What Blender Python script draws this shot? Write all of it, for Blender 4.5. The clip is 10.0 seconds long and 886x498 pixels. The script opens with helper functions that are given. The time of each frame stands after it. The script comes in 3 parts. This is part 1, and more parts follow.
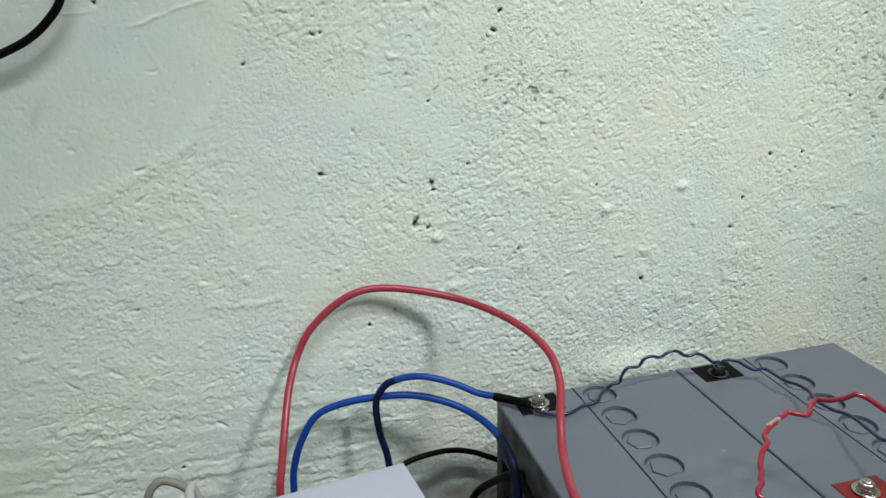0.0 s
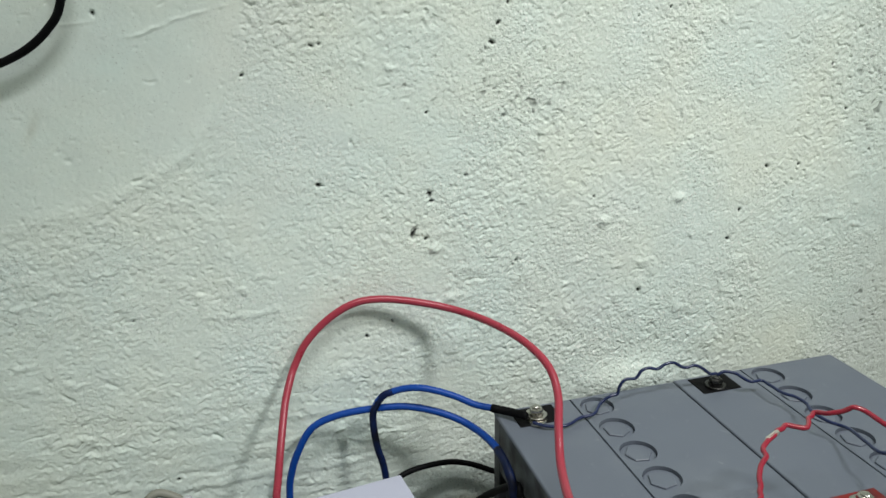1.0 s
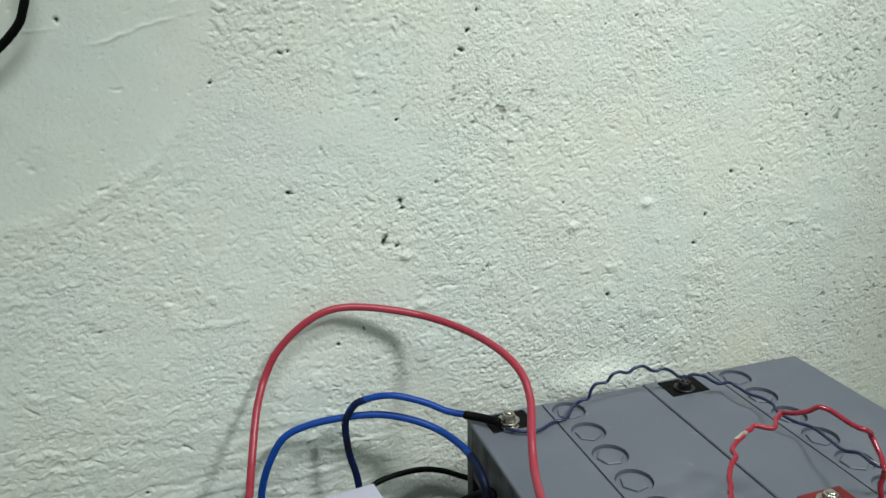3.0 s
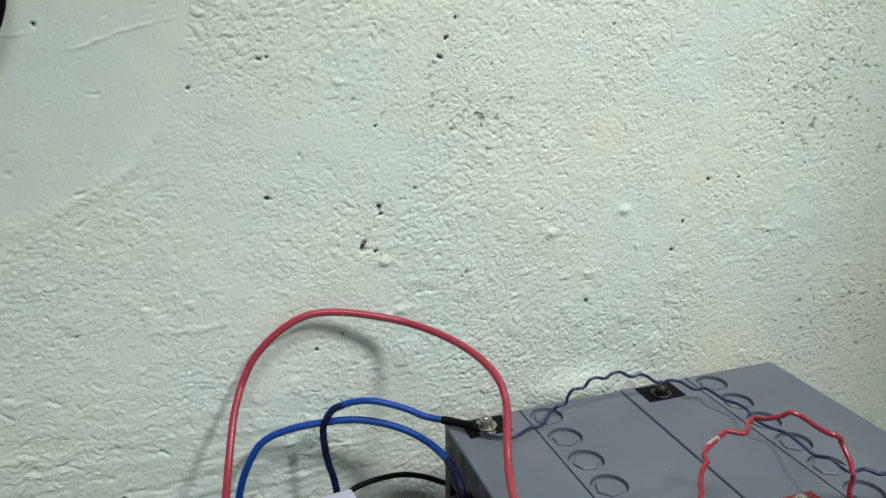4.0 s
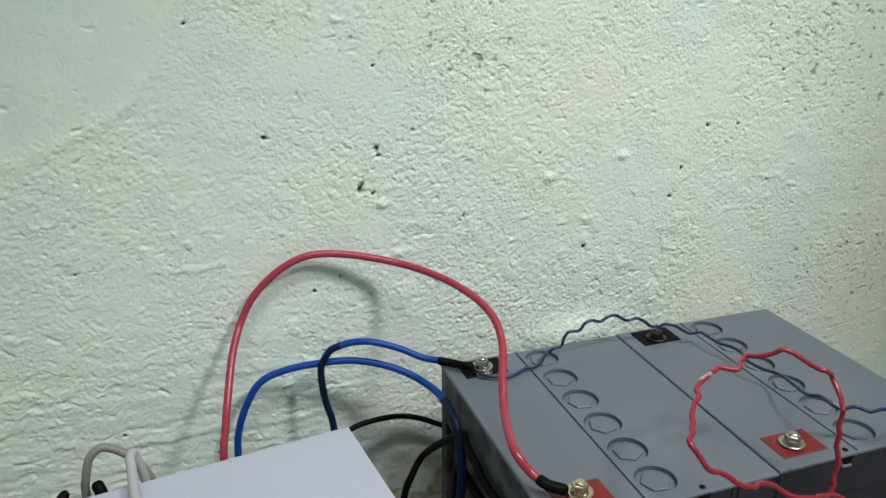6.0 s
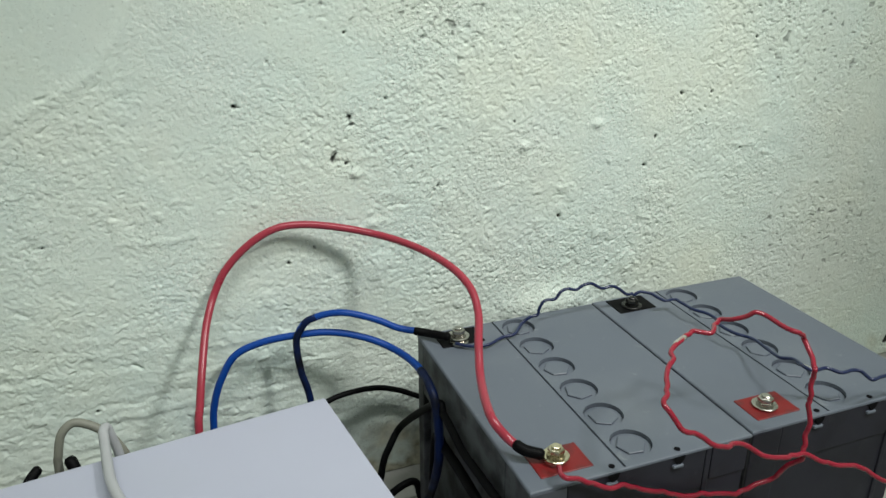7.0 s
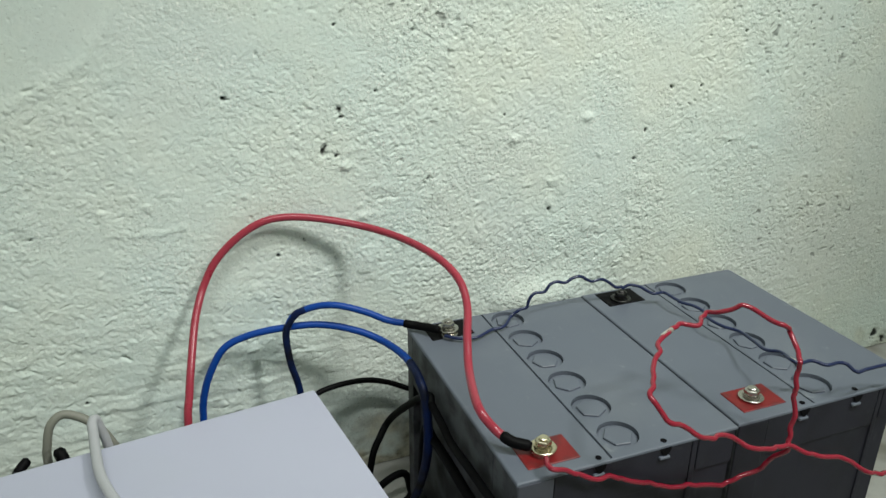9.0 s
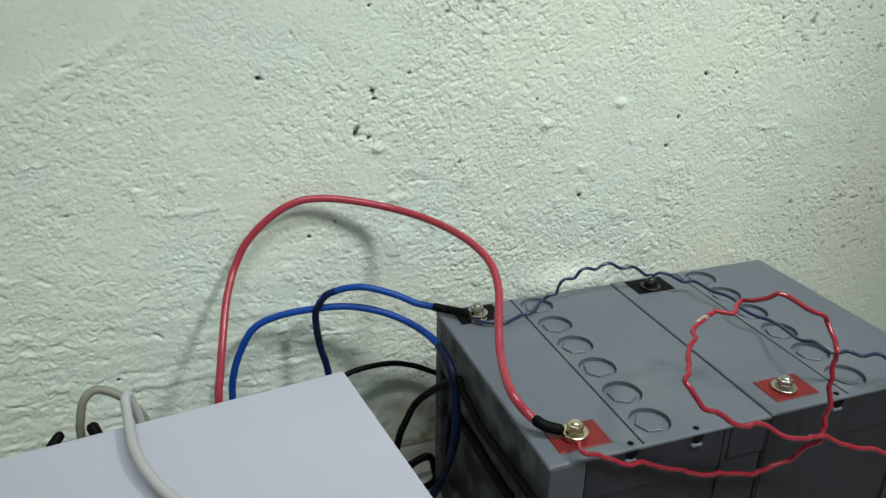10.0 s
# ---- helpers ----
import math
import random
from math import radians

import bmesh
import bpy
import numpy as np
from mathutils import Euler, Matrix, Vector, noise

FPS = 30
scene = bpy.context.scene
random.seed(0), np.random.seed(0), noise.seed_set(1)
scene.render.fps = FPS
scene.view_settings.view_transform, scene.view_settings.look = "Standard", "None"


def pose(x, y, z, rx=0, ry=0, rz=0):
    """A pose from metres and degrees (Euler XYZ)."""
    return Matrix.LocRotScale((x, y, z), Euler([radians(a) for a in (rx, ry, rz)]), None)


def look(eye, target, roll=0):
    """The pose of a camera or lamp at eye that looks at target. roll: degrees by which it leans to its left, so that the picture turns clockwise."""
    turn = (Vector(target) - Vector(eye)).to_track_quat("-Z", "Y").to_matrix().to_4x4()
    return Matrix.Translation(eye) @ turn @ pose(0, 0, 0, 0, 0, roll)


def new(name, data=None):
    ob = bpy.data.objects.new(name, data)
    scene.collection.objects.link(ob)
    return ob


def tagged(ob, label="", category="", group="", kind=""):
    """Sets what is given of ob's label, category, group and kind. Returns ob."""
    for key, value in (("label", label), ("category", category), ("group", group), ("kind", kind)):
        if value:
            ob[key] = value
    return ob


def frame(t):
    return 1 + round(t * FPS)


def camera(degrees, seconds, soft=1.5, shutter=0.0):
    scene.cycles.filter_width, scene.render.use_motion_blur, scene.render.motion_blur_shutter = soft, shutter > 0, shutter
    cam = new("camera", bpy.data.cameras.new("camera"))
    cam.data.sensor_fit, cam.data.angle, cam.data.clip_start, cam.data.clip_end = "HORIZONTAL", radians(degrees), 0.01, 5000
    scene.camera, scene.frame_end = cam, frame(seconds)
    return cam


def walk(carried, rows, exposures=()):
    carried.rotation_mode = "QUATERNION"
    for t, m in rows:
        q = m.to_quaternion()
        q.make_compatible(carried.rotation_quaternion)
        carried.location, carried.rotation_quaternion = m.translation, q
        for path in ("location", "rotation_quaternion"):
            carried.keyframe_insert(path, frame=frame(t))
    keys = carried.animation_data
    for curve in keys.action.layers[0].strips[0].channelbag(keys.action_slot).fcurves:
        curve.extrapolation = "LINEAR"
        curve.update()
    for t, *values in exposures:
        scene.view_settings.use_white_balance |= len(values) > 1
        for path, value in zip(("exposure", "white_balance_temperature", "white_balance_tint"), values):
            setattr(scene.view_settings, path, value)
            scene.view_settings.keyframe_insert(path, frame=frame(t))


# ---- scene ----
cam = camera(60.0, 10.0)
PATH = [
    (0, (-0.173, -0.494, 0.486), (0.315, 1.322, -0.197), -1.4),
    (0.5, (-0.174, -0.496, 0.484), (0.321, 1.327, -0.175), -1.5),
    (1, (-0.175, -0.492, 0.488), (0.329, 1.326, -0.175), -1.1),
    (1.5, (-0.174, -0.492, 0.491), (0.35, 1.317, -0.181), -0.9),
    (2, (-0.177, -0.504, 0.482), (0.398, 1.296, -0.172), -0.2),
    (2.2, (-0.178, -0.496, 0.489), (0.386, 1.302, -0.182), -1.7),
    (3.3, (-0.177, -0.492, 0.486), (0.407, 1.311, -0.153), -0.4),
    (3.5, (-0.173, -0.499, 0.484), (0.402, 1.306, -0.157), -0.3),
    (4, (-0.171, -0.497, 0.489), (0.445, 1.298, -0.144), -0.3),
    (4.5, (-0.17, -0.5, 0.486), (0.416, 1.312, -0.126), -0.2),
    (5, (-0.173, -0.497, 0.488), (0.426, 1.294, -0.169), 0.1),
    (5.5, (-0.171, -0.496, 0.48), (0.443, 1.286, -0.19), 0.3),
    (6, (-0.171, -0.504, 0.473), (0.434, 1.262, -0.247), 0.0),
    (6.2, (-0.169, -0.507, 0.468), (0.456, 1.242, -0.273), -0.2),
    (7.3, (-0.168, -0.504, 0.464), (0.483, 1.222, -0.308), 0.0),
    (7.5, (-0.167, -0.505, 0.466), (0.481, 1.221, -0.311), 0.0),
    (8, (-0.168, -0.504, 0.467), (0.487, 1.217, -0.312), 0.2),
    (8.5, (-0.17, -0.506, 0.465), (0.486, 1.21, -0.324), 0.4),
    (9, (-0.166, -0.507, 0.464), (0.498, 1.209, -0.319), 0.3),
    (9.5, (-0.167, -0.494, 0.473), (0.505, 1.228, -0.29), 1.0),
    (10, (-0.177, -0.504, 0.459), (0.445, 1.217, -0.348), 0.8),
]
walk(cam, [(t, look(eye, target, roll)) for t, eye, target, roll in PATH],
     exposures=((0, 0, 6420, 15), (5.6, 0, 6420, 15), (7.3, 0, 6500, 11), (10, 0, 6500, 11)))

# ---- world and light ----
world = bpy.data.worlds.new("room_air")
world.use_nodes = True
world.node_tree.nodes["Background"].inputs[0].default_value = (0.85, 0.95, 1.0, 1)
world.node_tree.nodes["Background"].inputs[1].default_value = 0.02
scene.world = world


def area_lamp(name, eye, target, sx, sy, watts, colour):
    data = bpy.data.lights.new(name, "AREA")
    data.shape, data.size, data.size_y, data.energy, data.color = "RECTANGLE", sx, sy, watts, colour
    ob = new(name, data)
    ob.matrix_world = look(eye, target)
    return ob


# unseen spot, front and to one side; its cone imitates the lens's dark corners
data = bpy.data.lights.new("key_spot", "SPOT")
data.energy, data.color, data.shadow_soft_size, data.spot_size, data.spot_blend = 98, (0.965, 1.0, 0.945), 0.14, radians(30), 1.0
new("key_spot", data).matrix_world = look((0.80, -1.05, 1.74), (0.062, 0.05, 0.20))
# soft unseen fill light, added under the ceiling
area_lamp("ceiling_fill", (0.0, -1.00, 2.40), (0.0, -0.99, 0.0), 1.4, 0.08, 33, (0.95, 1.0, 0.97))


# ---- materials ----
def shader(name, base, rough=0.6, metal=0.0, vary=0.08, scale=40.0, bump=0.0, bump_scale=400.0, dirt=None, dirt_scale=9.0,
           dirt_from=0.55, dirt_to=0.75, spec=0.5, scuff=None):
    m = bpy.data.materials.new(name)
    m.use_nodes = True
    nt = m.node_tree
    n, l = nt.nodes, nt.links
    b = n["Principled BSDF"]
    b.inputs["Roughness"].default_value, b.inputs["Metallic"].default_value = rough, metal
    b.inputs["Specular IOR Level"].default_value = spec
    tc = n.new("ShaderNodeTexCoord")
    t1 = n.new("ShaderNodeTexNoise")
    t1.inputs["Scale"].default_value, t1.inputs["Detail"].default_value = scale, 5
    l.new(tc.outputs["Object"], t1.inputs["Vector"])
    ramp = n.new("ShaderNodeMix")
    ramp.data_type = "RGBA"
    ramp.inputs["A"].default_value = (*[max(0.0, c * (1 - vary)) for c in base], 1)
    ramp.inputs["B"].default_value = (*[min(1.0, c * (1 + vary)) for c in base], 1)
    l.new(t1.outputs["Fac"], ramp.inputs["Factor"])
    out = ramp.outputs["Result"]
    if dirt:
        t2 = n.new("ShaderNodeTexNoise")
        t2.inputs["Scale"].default_value, t2.inputs["Detail"].default_value = dirt_scale, 6
        l.new(tc.outputs["Object"], t2.inputs["Vector"])
        r2 = n.new("ShaderNodeMapRange")
        r2.inputs["From Min"].default_value, r2.inputs["From Max"].default_value = dirt_from, dirt_to
        l.new(t2.outputs["Fac"], r2.inputs["Value"])
        mix = n.new("ShaderNodeMix")
        mix.data_type = "RGBA"
        l.new(r2.outputs["Result"], mix.inputs["Factor"])
        l.new(out, mix.inputs["A"])
        mix.inputs["B"].default_value = (*dirt, 1)
        out = mix.outputs["Result"]
    if scuff:
        t4 = n.new("ShaderNodeTexNoise")
        t4.inputs["Scale"].default_value, t4.inputs["Detail"].default_value, t4.inputs["Distortion"].default_value = 95, 3, 0.6
        l.new(tc.outputs["Object"], t4.inputs["Vector"])
        r4 = n.new("ShaderNodeMapRange")
        r4.inputs["From Min"].default_value, r4.inputs["From Max"].default_value, r4.inputs["To Max"].default_value = 0.66, 0.76, 0.5
        l.new(t4.outputs["Fac"], r4.inputs["Value"])
        m4 = n.new("ShaderNodeMix")
        m4.data_type = "RGBA"
        l.new(r4.outputs["Result"], m4.inputs["Factor"])
        l.new(out, m4.inputs["A"])
        m4.inputs["B"].default_value = (*scuff, 1)
        out = m4.outputs["Result"]
    l.new(out, b.inputs["Base Color"])
    rr = n.new("ShaderNodeMapRange")
    rr.inputs["To Min"].default_value, rr.inputs["To Max"].default_value = max(0.02, rough - 0.08), min(1, rough + 0.08)
    l.new(t1.outputs["Fac"], rr.inputs["Value"])
    l.new(rr.outputs["Result"], b.inputs["Roughness"])
    if bump:
        t3 = n.new("ShaderNodeTexNoise")
        t3.inputs["Scale"].default_value, t3.inputs["Detail"].default_value = bump_scale, 4
        l.new(tc.outputs["Object"], t3.inputs["Vector"])
        bn = n.new("ShaderNodeBump")
        bn.inputs["Strength"].default_value, bn.inputs["Distance"].default_value = bump, 0.001
        l.new(t3.outputs["Fac"], bn.inputs["Height"])
        l.new(bn.outputs["Normal"], b.inputs["Normal"])
    return m


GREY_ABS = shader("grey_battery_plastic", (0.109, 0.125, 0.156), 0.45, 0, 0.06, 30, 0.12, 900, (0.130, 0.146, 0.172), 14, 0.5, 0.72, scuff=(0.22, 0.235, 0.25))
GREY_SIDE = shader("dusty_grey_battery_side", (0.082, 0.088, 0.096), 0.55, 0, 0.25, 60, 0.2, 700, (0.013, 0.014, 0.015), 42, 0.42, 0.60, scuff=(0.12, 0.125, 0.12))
DARK_JOINT = shader("dark_joint", (0.006, 0.006, 0.007), 0.9, spec=0.05)
RED_PAD = shader("red_pad_plastic", (0.18, 0.005, 0.006), 0.50, 0, 0.15, 60, 0.1, 400, (0.10, 0.010, 0.011), 70, 0.48, 0.66)
BLACK_PAD = shader("black_pad_plastic", (0.004, 0.004, 0.0045), 0.6, 0, 0.1, 60, spec=0.08)
DARK_STEEL = shader("dull_dark_steel", (0.07, 0.068, 0.066), 0.35, 1.0, 0.2, 120, 0.1, 500)
STEEL = shader("plated_steel", (0.48, 0.46, 0.42), 0.24, 1.0, 0.3, 120, 0.1, 500)
BRASS = shader("yellow_plated_brass", (0.60, 0.54, 0.40), 0.2, 1.0, 0.3, 120, 0.1, 500)
# pale metal for short pieces that paint white glints on the wires
GLINT_METAL = shader("wire_glint_metal", (0.72, 0.68, 0.64), 0.25, 0.9, 0.2, 200, 0.2, 900)
RED_PVC = shader("red_cable_plastic", (0.32, 0.030, 0.052), 0.30, 0, 0.08, 50, 0.05, 300)
RED_WIRE = shader("red_wire_plastic", (0.27, 0.011, 0.030), 0.2, 0, 0.12, 80, 0.05, 300, spec=0.6)
BLUE_PVC = shader("blue_cable_plastic", (0.0015, 0.047, 0.270), 0.45, 0, 0.08, 50, 0.05, 300, spec=0.3)
# darker blue for added tubes: the cables' shade put into colour
NAVY_SHADE = shader("dark_navy_cable_shade", (0.002, 0.011, 0.062), 0.5, 0, 0.25, 90, 0.15, 300, (0.003, 0.004, 0.008), 45, 0.42, 0.62, spec=0.2)
# the front's shade is put into its colour, less so at the corner
GREY_FRONT = shader("worn_grey_front_shaded", (0.019, 0.019, 0.029), 0.55, 0, 0.15, 40, 0.15, 800, (0.012, 0.012, 0.018), 26, 0.45, 0.7, scuff=(0.045, 0.044, 0.055), spec=0.3)
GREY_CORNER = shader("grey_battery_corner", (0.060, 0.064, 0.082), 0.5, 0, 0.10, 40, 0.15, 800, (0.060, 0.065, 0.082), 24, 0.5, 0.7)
NAVY_WIRE = shader("navy_wire_plastic", (0.010, 0.018, 0.066), 0.3, 0, 0.1, 80)
BLACK_PVC = shader("black_cable_plastic", (0.0025, 0.0025, 0.003), 0.55, 0, 0.1, 50, spec=0.08)
GREY_PVC = shader("grey_cable_plastic", (0.40, 0.405, 0.42), 0.5, 0, 0.06, 60, 0.05, 300)
# darker copy of the grey cable plastic, with its shade in the colour
GREY_PVC_SHADE = shader("grey_cable_plastic_shade", (0.20, 0.20, 0.165), 0.55, 0, 0.1, 60, 0.05, 300)
WHITE_METAL = shader("white_painted_sheet_metal", (0.42, 0.430, 0.525), 0.42, 0, 0.025, 14, 0.06, 900, (0.40, 0.415, 0.485), 7, 0.5, 0.75)
CONCRETE = shader("grey_concrete", (0.36, 0.36, 0.33), 0.85, 0, 0.25, 30, 0.5, 250, (0.15, 0.14, 0.11), 12, 0.5, 0.7)
ROOM_PAINT = shader("pale_green_room_paint", (0.62, 0.66, 0.57), 0.85, 0, 0.06, 6, 0.3, 120)
CEILING_PAINT = shader("white_ceiling_paint", (0.72, 0.73, 0.70), 0.9, 0, 0.05, 6, 0.2, 120)


def plaster():
    """Thick whitewash over rough plaster; dark where a pit shows the cement, brown where damp has risen."""
    m = bpy.data.materials.new("whitewashed_rough_plaster")
    m.use_nodes = True
    n, l = m.node_tree.nodes, m.node_tree.links
    b = n["Principled BSDF"]
    b.inputs["Roughness"].default_value = 0.8
    b.inputs["Specular IOR Level"].default_value = 0.25
    tc = n.new("ShaderNodeTexCoord")

    def noise_tex(scale, detail=5.0, rough=0.55):
        t = n.new("ShaderNodeTexNoise")
        t.inputs["Scale"].default_value, t.inputs["Detail"].default_value, t.inputs["Roughness"].default_value = scale, detail, rough
        l.new(tc.outputs["Object"], t.inputs["Vector"])
        return t.outputs["Fac"]

    def span(v, a, c, lo=0.0, hi=1.0):
        r = n.new("ShaderNodeMapRange")
        for k, x in (("From Min", a), ("From Max", c), ("To Min", lo), ("To Max", hi)):
            r.inputs[k].default_value = x
        l.new(v, r.inputs["Value"])
        return r.outputs["Result"]

    def mixed(f, a, c):
        x = n.new("ShaderNodeMix")
        x.data_type = "RGBA"
        l.new(f, x.inputs["Factor"])
        for s, v in (("A", a), ("B", c)):
            if isinstance(v, tuple):
                x.inputs[s].default_value = (*v, 1)
            else:
                l.new(v, x.inputs[s])
        return x.outputs["Result"]

    base = mixed(span(noise_tex(7), 0.35, 0.65), (0.648, 0.742, 0.692), (0.706, 0.748, 0.652))
    base = mixed(span(noise_tex(4.3), 0.46, 0.66, 0, 0.6), base, (0.668, 0.702, 0.668))
    base = mixed(span(noise_tex(45), 0.45, 0.8, 0, 0.5), base, (0.605, 0.665, 0.615))
    coat = n.new("ShaderNodeAttribute")
    coat.attribute_name = "coat"

    def times(a, c):
        x = n.new("ShaderNodeMath")
        x.operation = "MULTIPLY"
        for k, v in enumerate((a, c)):
            if isinstance(v, float):
                x.inputs[k].default_value = v
            else:
                l.new(v, x.inputs[k])
        return x.outputs["Value"]

    # grit: grey sand grains that show through, and white crumbs of lime
    speck = span(noise_tex(520, 2, 0.5), 0.62, 0.70, 0, 0.85)
    base = mixed(times(speck, coat.outputs["Fac"]), base, (0.30, 0.33, 0.29))
    base = mixed(times(span(noise_tex(470, 2, 0.5), 0.58, 0.66, 0, 0.8), coat.outputs["Fac"]), base, (0.84, 0.87, 0.81))
    base = mixed(span(noise_tex(900, 2, 0.5), 0.66, 0.74, 0, 0.5), base, (0.30, 0.32, 0.29))
    at = n.new("ShaderNodeAttribute")
    at.attribute_name = "damp"
    base = mixed(at.outputs["Fac"], base, mixed(span(noise_tex(60), 0.35, 0.65), (0.17, 0.155, 0.10), (0.70, 0.69, 0.54)))
    at2 = n.new("ShaderNodeAttribute")
    at2.attribute_name = "pit"
    base = mixed(at2.outputs["Fac"], base, (0.028, 0.030, 0.026))
    l.new(base, b.inputs["Base Color"])
    bn = n.new("ShaderNodeBump")
    bn.inputs["Strength"].default_value, bn.inputs["Distance"].default_value = 1.0, 0.00056
    vo = n.new("ShaderNodeTexVoronoi")
    vo.feature, vo.inputs["Scale"].default_value, vo.inputs["Randomness"].default_value = "SMOOTH_F1", 360, 1.0
    warp = n.new("ShaderNodeVectorMath")
    warp.operation = "MULTIPLY_ADD"
    wn = n.new("ShaderNodeTexNoise")
    wn.inputs["Scale"].default_value, wn.inputs["Detail"].default_value = 500, 2
    l.new(tc.outputs["Object"], wn.inputs["Vector"])
    l.new(wn.outputs["Color"], warp.inputs[0])
    warp.inputs[1].default_value = (0.003, 0.003, 0.003)
    l.new(tc.outputs["Object"], warp.inputs[2])
    l.new(warp.outputs["Vector"], vo.inputs["Vector"])
    grains = n.new("ShaderNodeMath")
    grains.operation = "SUBTRACT"
    l.new(noise_tex(560, 3, 0.6), grains.inputs[0])
    l.new(times(span(vo.outputs["Distance"], 0.0, 0.7), 0.8), grains.inputs[1])
    l.new(times(grains.outputs["Value"], coat.outputs["Fac"]), bn.inputs["Height"])
    l.new(bn.outputs["Normal"], b.inputs["Normal"])
    return m


PLASTER = plaster()


# ---- mesh helpers ----
def finish(name, bm, material, parent=None, label="", smooth=False):
    me = bpy.data.meshes.new(name)
    bmesh.ops.recalc_face_normals(bm, faces=bm.faces)
    bm.to_mesh(me)
    bm.free()
    me.materials.append(material)
    if smooth:
        for p in me.polygons:
            p.use_smooth = True
    ob = new(name, me)
    if parent is not None:
        ob.parent = parent
    if label:
        ob["label"] = label
    return ob


def part(name, bm, material, parent, label="", smooth=False):
    return finish(name, bm, material, parent, label, smooth)


def empty(name, m=None):
    ob = new(name)
    ob.empty_display_size = 0.02
    if m is not None:
        ob.matrix_world = m
    return ob


def block(x0, x1, y0, y1, z0, z1, bevel=0.0, seg=2, bm=None):
    one = bmesh.new()
    bmesh.ops.create_cube(one, size=1.0)
    for v in one.verts:
        v.co = Vector((x0 + (v.co.x + 0.5) * (x1 - x0), y0 + (v.co.y + 0.5) * (y1 - y0), z0 + (v.co.z + 0.5) * (z1 - z0)))
    if bevel:
        bmesh.ops.bevel(one, geom=one.edges[:], offset=bevel, segments=seg, profile=0.6, affect="EDGES")
    if bm is None:
        return one
    me = bpy.data.meshes.new("tmp")
    one.to_mesh(me)
    one.free()
    bm.from_mesh(me)
    bpy.data.meshes.remove(me)
    return bm


def lathe(rings, sides, centre=(0, 0, 0), turn=0.0, bm=None):
    """A turned solid: rings of (radius, height), closed at both ends."""
    bm = bm or bmesh.new()
    rows = []
    for r, z in rings:
        rows.append([bm.verts.new((centre[0] + r * math.cos(turn + 2 * math.pi * i / sides),
                                   centre[1] + r * math.sin(turn + 2 * math.pi * i / sides), centre[2] + z)) for i in range(sides)])
    for a, c in zip(rows, rows[1:]):
        for i in range(sides):
            bm.faces.new((a[i], a[(i + 1) % sides], c[(i + 1) % sides], c[i]))
    bm.faces.new(rows[0][::-1])
    bm.faces.new(rows[-1])
    return bm


def spline(points, step=0.002):
    """A smooth line through the points (centripetal in effect), sampled about every step metres."""
    p = [np.array(q, float) for q in points]
    p = [2 * p[0] - p[1]] + p + [2 * p[-1] - p[-2]]
    out = []
    for a, b, c, d in zip(p, p[1:], p[2:], p[3:]):
        k = max(2, int(np.linalg.norm(c - b) / step))
        for i in range(k):
            t = i / k
            out.append(0.5 * (2 * b + (c - a) * t + (2 * a - 5 * b + 4 * c - d) * t * t + (3 * b - a - 3 * c + d) * t ** 3))
    out.append(p[-2])
    return out


def tube(points, radius, sides=12, step=0.002, kink=0.0):
    """A round cable along a smooth line. kink: how far it winds about that line, in metres."""
    line = spline(points, step)
    if kink:
        way = np.gradient(np.array(line), axis=0)
        flat = np.stack([-way[:, 1], way[:, 0], 0 * way[:, 0]], -1)
        flat /= np.linalg.norm(flat, axis=1)[:, None] + 1e-9
        run = np.cumsum(np.linalg.norm(way, axis=1))
        turn = run / 0.0170 * 2 * math.pi + 1.3 * np.sin(run / 0.031 * 2 * math.pi)
        line = [q + kink * math.sin(a) * f for q, a, f in zip(line, turn, flat)]
    bm = bmesh.new()
    rows, up = [], Vector((0.13, 0.31, 0.94))
    for i, q in enumerate(line):
        d = Vector(line[min(i + 1, len(line) - 1)] - line[max(i - 1, 0)]).normalized()
        side = d.cross(up).normalized()
        up = side.cross(d).normalized()
        rows.append([bm.verts.new(Vector(q) + radius * (math.cos(2 * math.pi * k / sides) * side + math.sin(2 * math.pi * k / sides) * up))
                     for k in range(sides)])
    for a, c in zip(rows, rows[1:]):
        for k in range(sides):
            bm.faces.new((a[k], a[(k + 1) % sides], c[(k + 1) % sides], c[k]))
    for row, inner in ((rows[0], rows[1]), (rows[-1], rows[-2])):
        mid = sum((v.co for v in row), Vector()) / sides
        out = (mid - sum((v.co for v in inner), Vector()) / sides).normalized() * radius
        tip = [bm.verts.new(mid + 0.66 * (v.co - mid) + 0.55 * out) for v in row]
        for k in range(sides):
            bm.faces.new((row[k], row[(k + 1) % sides], tip[(k + 1) % sides], tip[k]))
        bm.faces.new(tip)
    return bm


# ---- the wall behind, with its relief ----
WALL_Y = 0.055
X0, X1, Z0, Z1 = -0.48, 0.76, 0.0, 0.57


def lattice(u, v, seed, lean):
    """Smooth value noise at the points (u, v), in cells, its grid turned by a seeded angle of at most lean radians."""
    rng = np.random.default_rng(seed)
    g = rng.random((256, 256)) - 0.5
    a = rng.uniform(-lean, lean)
    u, v = u * math.cos(a) + v * math.sin(a) + 200, v * math.cos(a) - u * math.sin(a) + 200
    iu, iv = np.floor(u).astype(int), np.floor(v).astype(int)
    fu, fv = u - iu, v - iv
    fu, fv = fu * fu * (3 - 2 * fu), fv * fv * (3 - 2 * fv)
    iu, iv, ju, jv = iu % 256, iv % 256, (iu + 1) % 256, (iv + 1) % 256
    return (g[iv, iu] * (1 - fu) + g[iv, ju] * fu) * (1 - fv) + (g[jv, iu] * (1 - fu) + g[jv, ju] * fu) * fv


